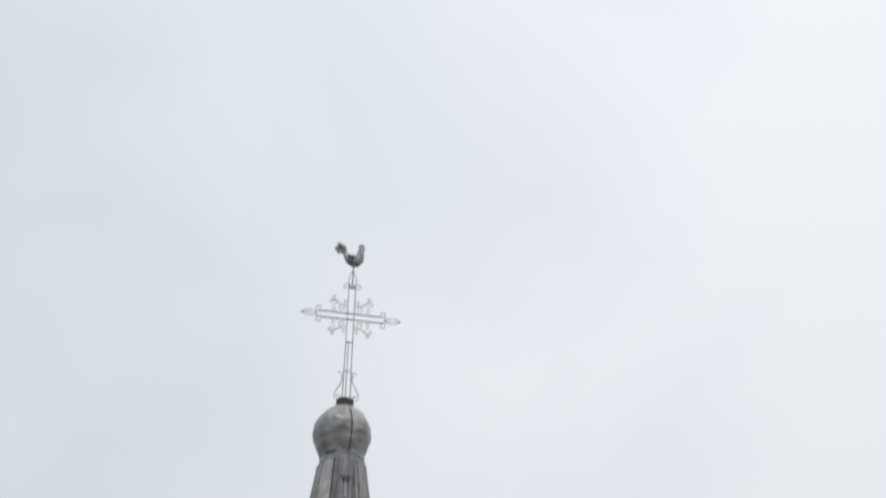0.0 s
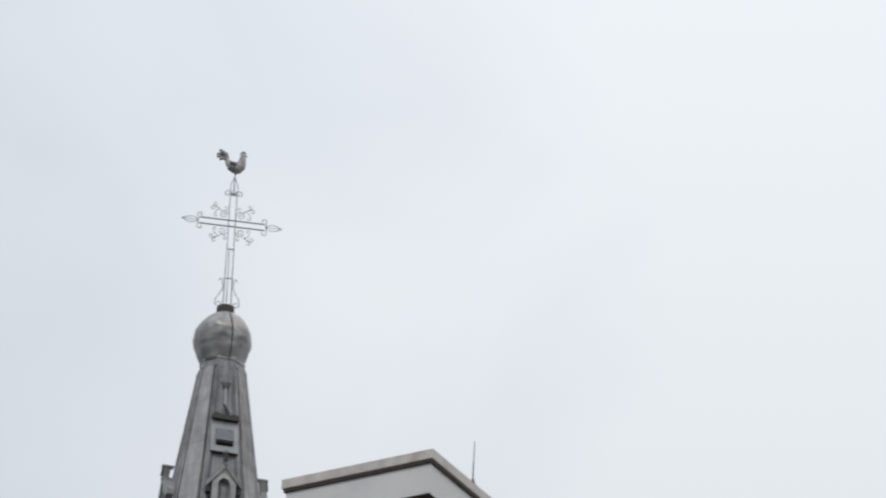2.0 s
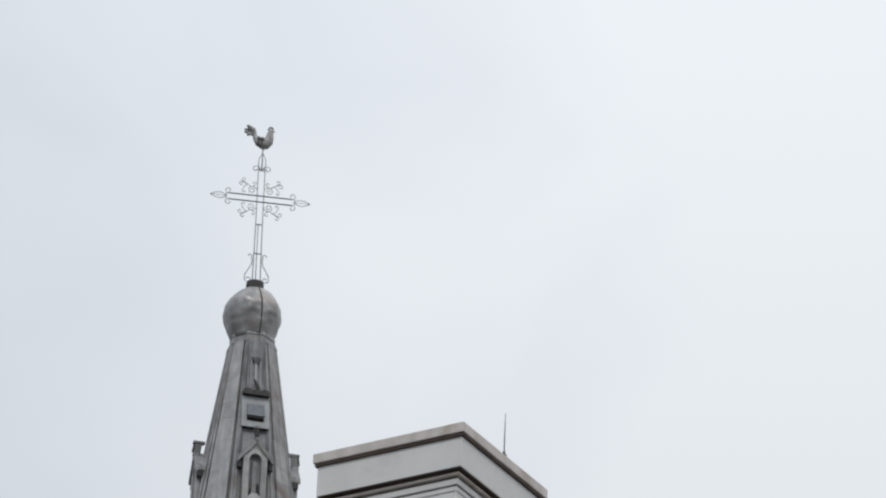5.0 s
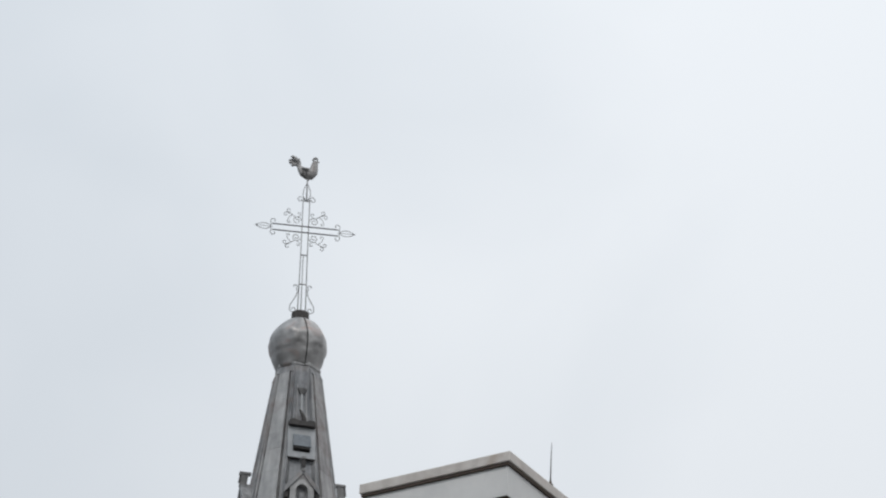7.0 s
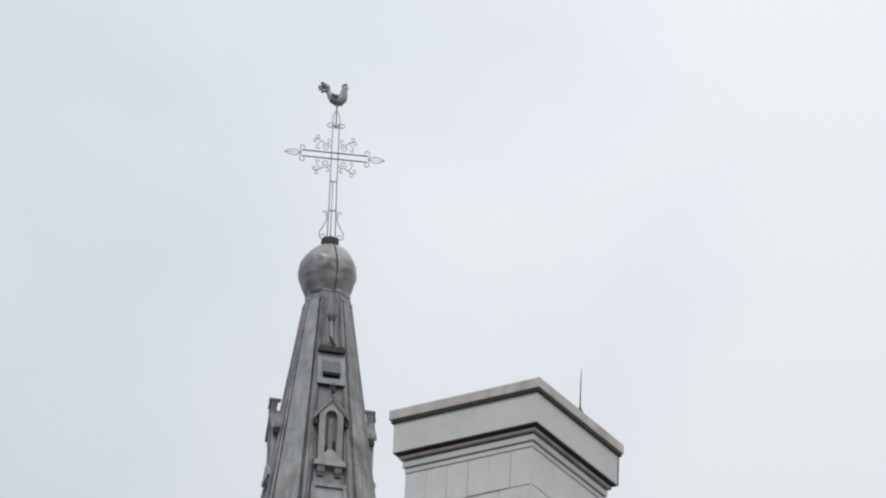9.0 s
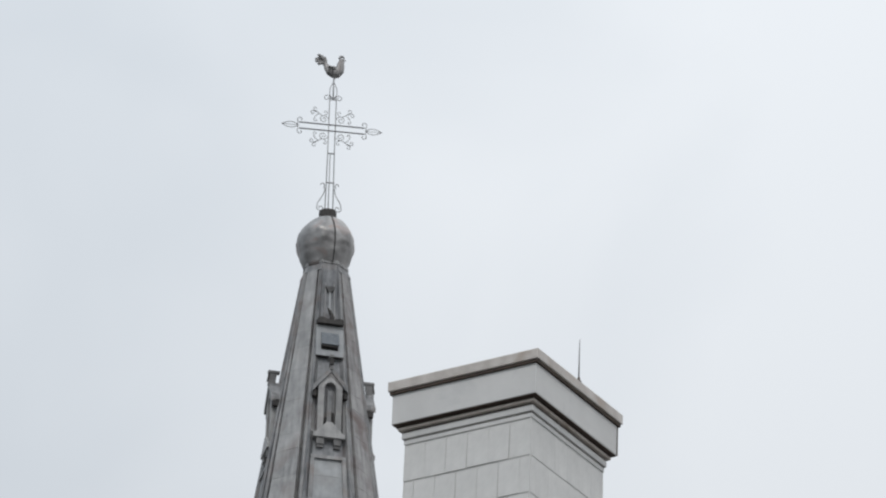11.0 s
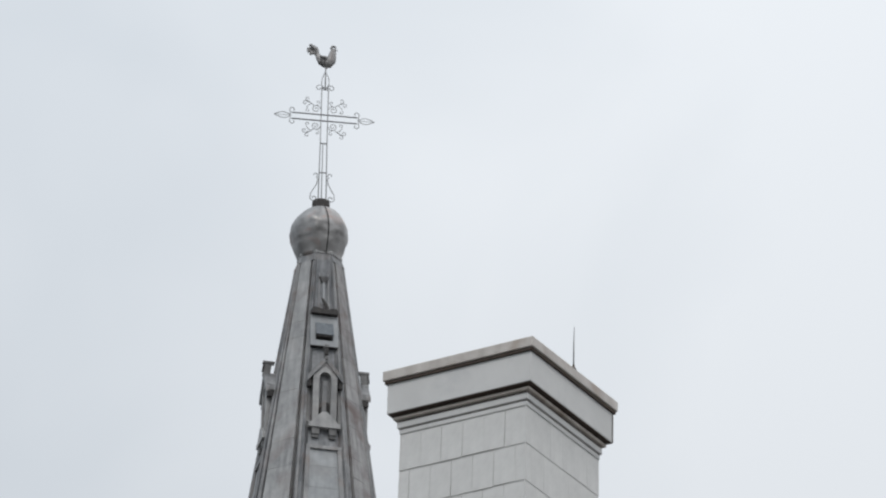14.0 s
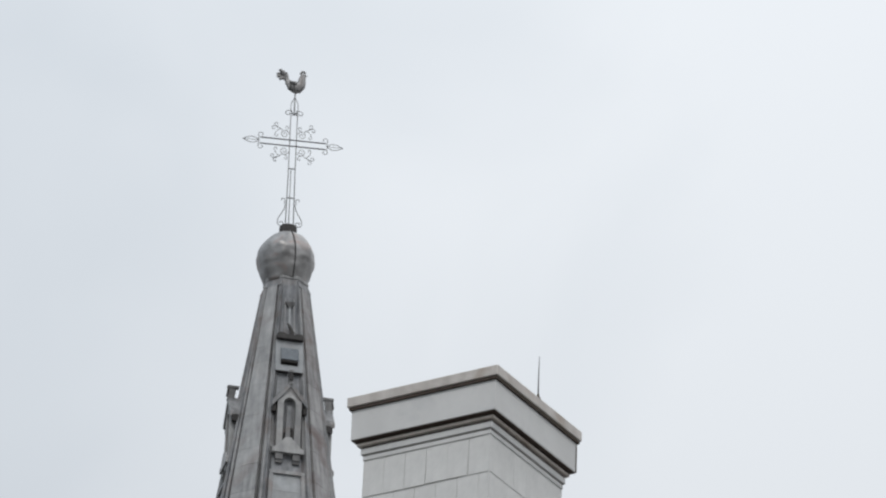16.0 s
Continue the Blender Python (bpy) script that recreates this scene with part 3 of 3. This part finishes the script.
for i, (x, z) in enumerate(((-0.235, 0.49), (-0.305, 0.535), (-0.385, 0.525), (-0.425, 0.455), (-0.42, 0.375), (-0.36, 0.31))):   # plumes of the tail
    y, root = 0.035 * math.sin(i * 2.4), Vector((-0.185 - 0.008 * i, 0, 0.31))
    tip = Vector((x, y, z))
    tube(bm, [root, (root + tip) / 2 + Vector((0.01, y * 0.3, 0.012)), tip, tip + Vector((-0.022, 0, -0.03))], 0.030, 7, taper=1.25)
for x, z, r in ((0.120, 0.530, 0.034), (0.150, 0.572, 0.038), (0.190, 0.582, 0.034), (0.225, 0.556, 0.027)):   # comb
    bmesh.ops.create_icosphere(bm, subdivisions=1, radius=r, matrix=Matrix.Translation((x, 0, z)))
tube(bm, [(0.215, 0, 0.505), (0.292, 0, 0.482)], 0.026, 6, taper=0.3)     # beak
tube(bm, [(0.21, 0, 0.47), (0.235, 0, 0.39)], 0.030, 6, taper=0.7)        # wattle
tube(bm, [(0.02, 0.09, 0.21), (-0.05, 0.115, 0.20), (-0.14, 0.08, 0.24)], 0.05, 7, taper=0.5)
tube(bm, [(0.02, -0.09, 0.21), (-0.05, -0.115, 0.20), (-0.14, -0.08, 0.24)], 0.05, 7, taper=0.5)
tube(bm, [(0.045, 0, -0.02), (0.045, 0, 0.1)], 0.03, 6)
cock = part("weathercock", bm, COCK, smooth=True)
cock.matrix_basis = Matrix.Translation(CROSS + Vector((-0.065, 0, 3.66))) @ pose(0, 0, 0, 0, 2, 10) @ Matrix.Diagonal((1.0, 1.0, 1.06, 1))
weld = cock.modifiers.new("weld", "REMESH")
weld.mode, weld.voxel_size, weld.use_smooth_shade = "VOXEL", 0.011, True
tagged(cock, "weathered metal cock statue on the tip of the iron cross", "weathercock")

# ---- the chimney ----
CHIM = Vector((0.974, 53.005, 27.124))         # the middle of its coping's top
chimney = empty("chimney", pose(CHIM.x, CHIM.y, 0, 0, 0, -31.88))
tagged(chimney, "square white panelled chimney with a stepped brown-lined cornice", "chimney")
H = CHIM.z


def course(name, half, z0, z1, material, label="", bevel=0.006):
    bm = bmesh.new()
    box(bm, -half, half, -half, half, H + z0, H + z1, bevel)
    return part(name, bm, material, chimney, label)


course("shaft", 0.908, -H, -0.72, WHITE)
course("coping", 1.10, -0.135, 0.0, COPING, "weathered beige coping", 0.012)
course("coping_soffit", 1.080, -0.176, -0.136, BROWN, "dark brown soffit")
course("fascia", 1.051, -0.588, -0.177, FASCIA, "smooth white fascia with grey stains", 0.008)
bm = bmesh.new()
box(bm, 1.047, 1.056, 1.030, 1.0535, H - 0.586, H - 0.18)
part("edge_trim", bm, BROWN, chimney, "dark brown strip along the far edge of the fascia")
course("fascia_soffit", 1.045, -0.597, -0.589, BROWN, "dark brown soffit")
# brown on the coves and the gap also paints in shade below each overhang
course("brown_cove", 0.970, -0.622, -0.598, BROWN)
course("upper_moulding", 0.994, -0.662, -0.623, MOULD, bevel=0.014)
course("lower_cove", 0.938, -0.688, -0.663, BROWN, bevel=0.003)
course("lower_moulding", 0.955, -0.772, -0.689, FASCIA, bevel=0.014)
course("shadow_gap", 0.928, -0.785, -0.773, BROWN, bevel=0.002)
course("strip", 0.931, -0.846, -0.786, FASCIA)

# lapped panels in half-bond on the four sides
PITCH, TALL = 1.85 / 6, 0.509
panel_meshes = {}


def panel_mesh(width, gap):
    key = (round(width, 3), gap)
    if key not in panel_meshes:
        bm = bmesh.new()
        w, h, lap = width / 2 - gap, TALL, 0.015 if gap < 0.001 else 0.022
        hull(bm, [(-w, 0.0, -h), (w, 0.0, -h), (w, -lap, -h + 0.003), (-w, -lap, -h + 0.003)],
             [(-w, 0.0, -0.002), (w, 0.0, -0.002), (w, -0.009, -0.002), (-w, -0.009, -0.002)])
        panel_meshes[key] = mesh_of("panel", bm, WHITE)
    return panel_meshes[key]


rng = random.Random(7)
for row in range(10):
    top = H - 0.846 - row * TALL
    edges = [-0.925 + PITCH * i for i in range(7)] if row % 2 == 0 else [-0.925] + [-0.925 + PITCH * (i + 0.5) for i in range(6)] + [0.925]
    for side in range(4):
        for x0, x1 in zip(edges, edges[1:]):
            ob = new("panel", panel_mesh(x1 - x0, 0.0005 if side % 2 else 0.0028))
            ob.parent = chimney
            loose = 0.45 if side % 2 else 1.0
            m = Matrix.Rotation(math.pi / 2 * side, 4, "Z") @ Matrix.Translation(((x0 + x1) / 2, -0.9075, top + loose * rng.uniform(-0.007, 0.007)))
            ob.matrix_basis = m @ Matrix.Rotation(loose * rng.uniform(-0.009, 0.009), 4, "Y") @ Matrix.Rotation((loose > 0.5) * rng.uniform(-0.005, 0.008), 4, "X")

# ---- the lightning rod ----
rod = empty("lightning_rod", chimney.matrix_basis @ Matrix.Translation((1.07, -0.012, H)))
tagged(rod, "thin dark lightning rod on the chimney coping", "lightning rod")
bm = bmesh.new()
tube(bm, [(0, 0, 0.0), (0, 0, 0.35), (0.004, 0, 0.60)], 0.010, 8, taper=0.35)
part("rod", bm, IRON_DARK, rod)
bm = bmesh.new()
lathe(bm, [(0.035, 0.0), (0.035, 0.012), (0.018, 0.02), (0.016, 0.06)], 12)
part("foot", bm, BROWN, rod)
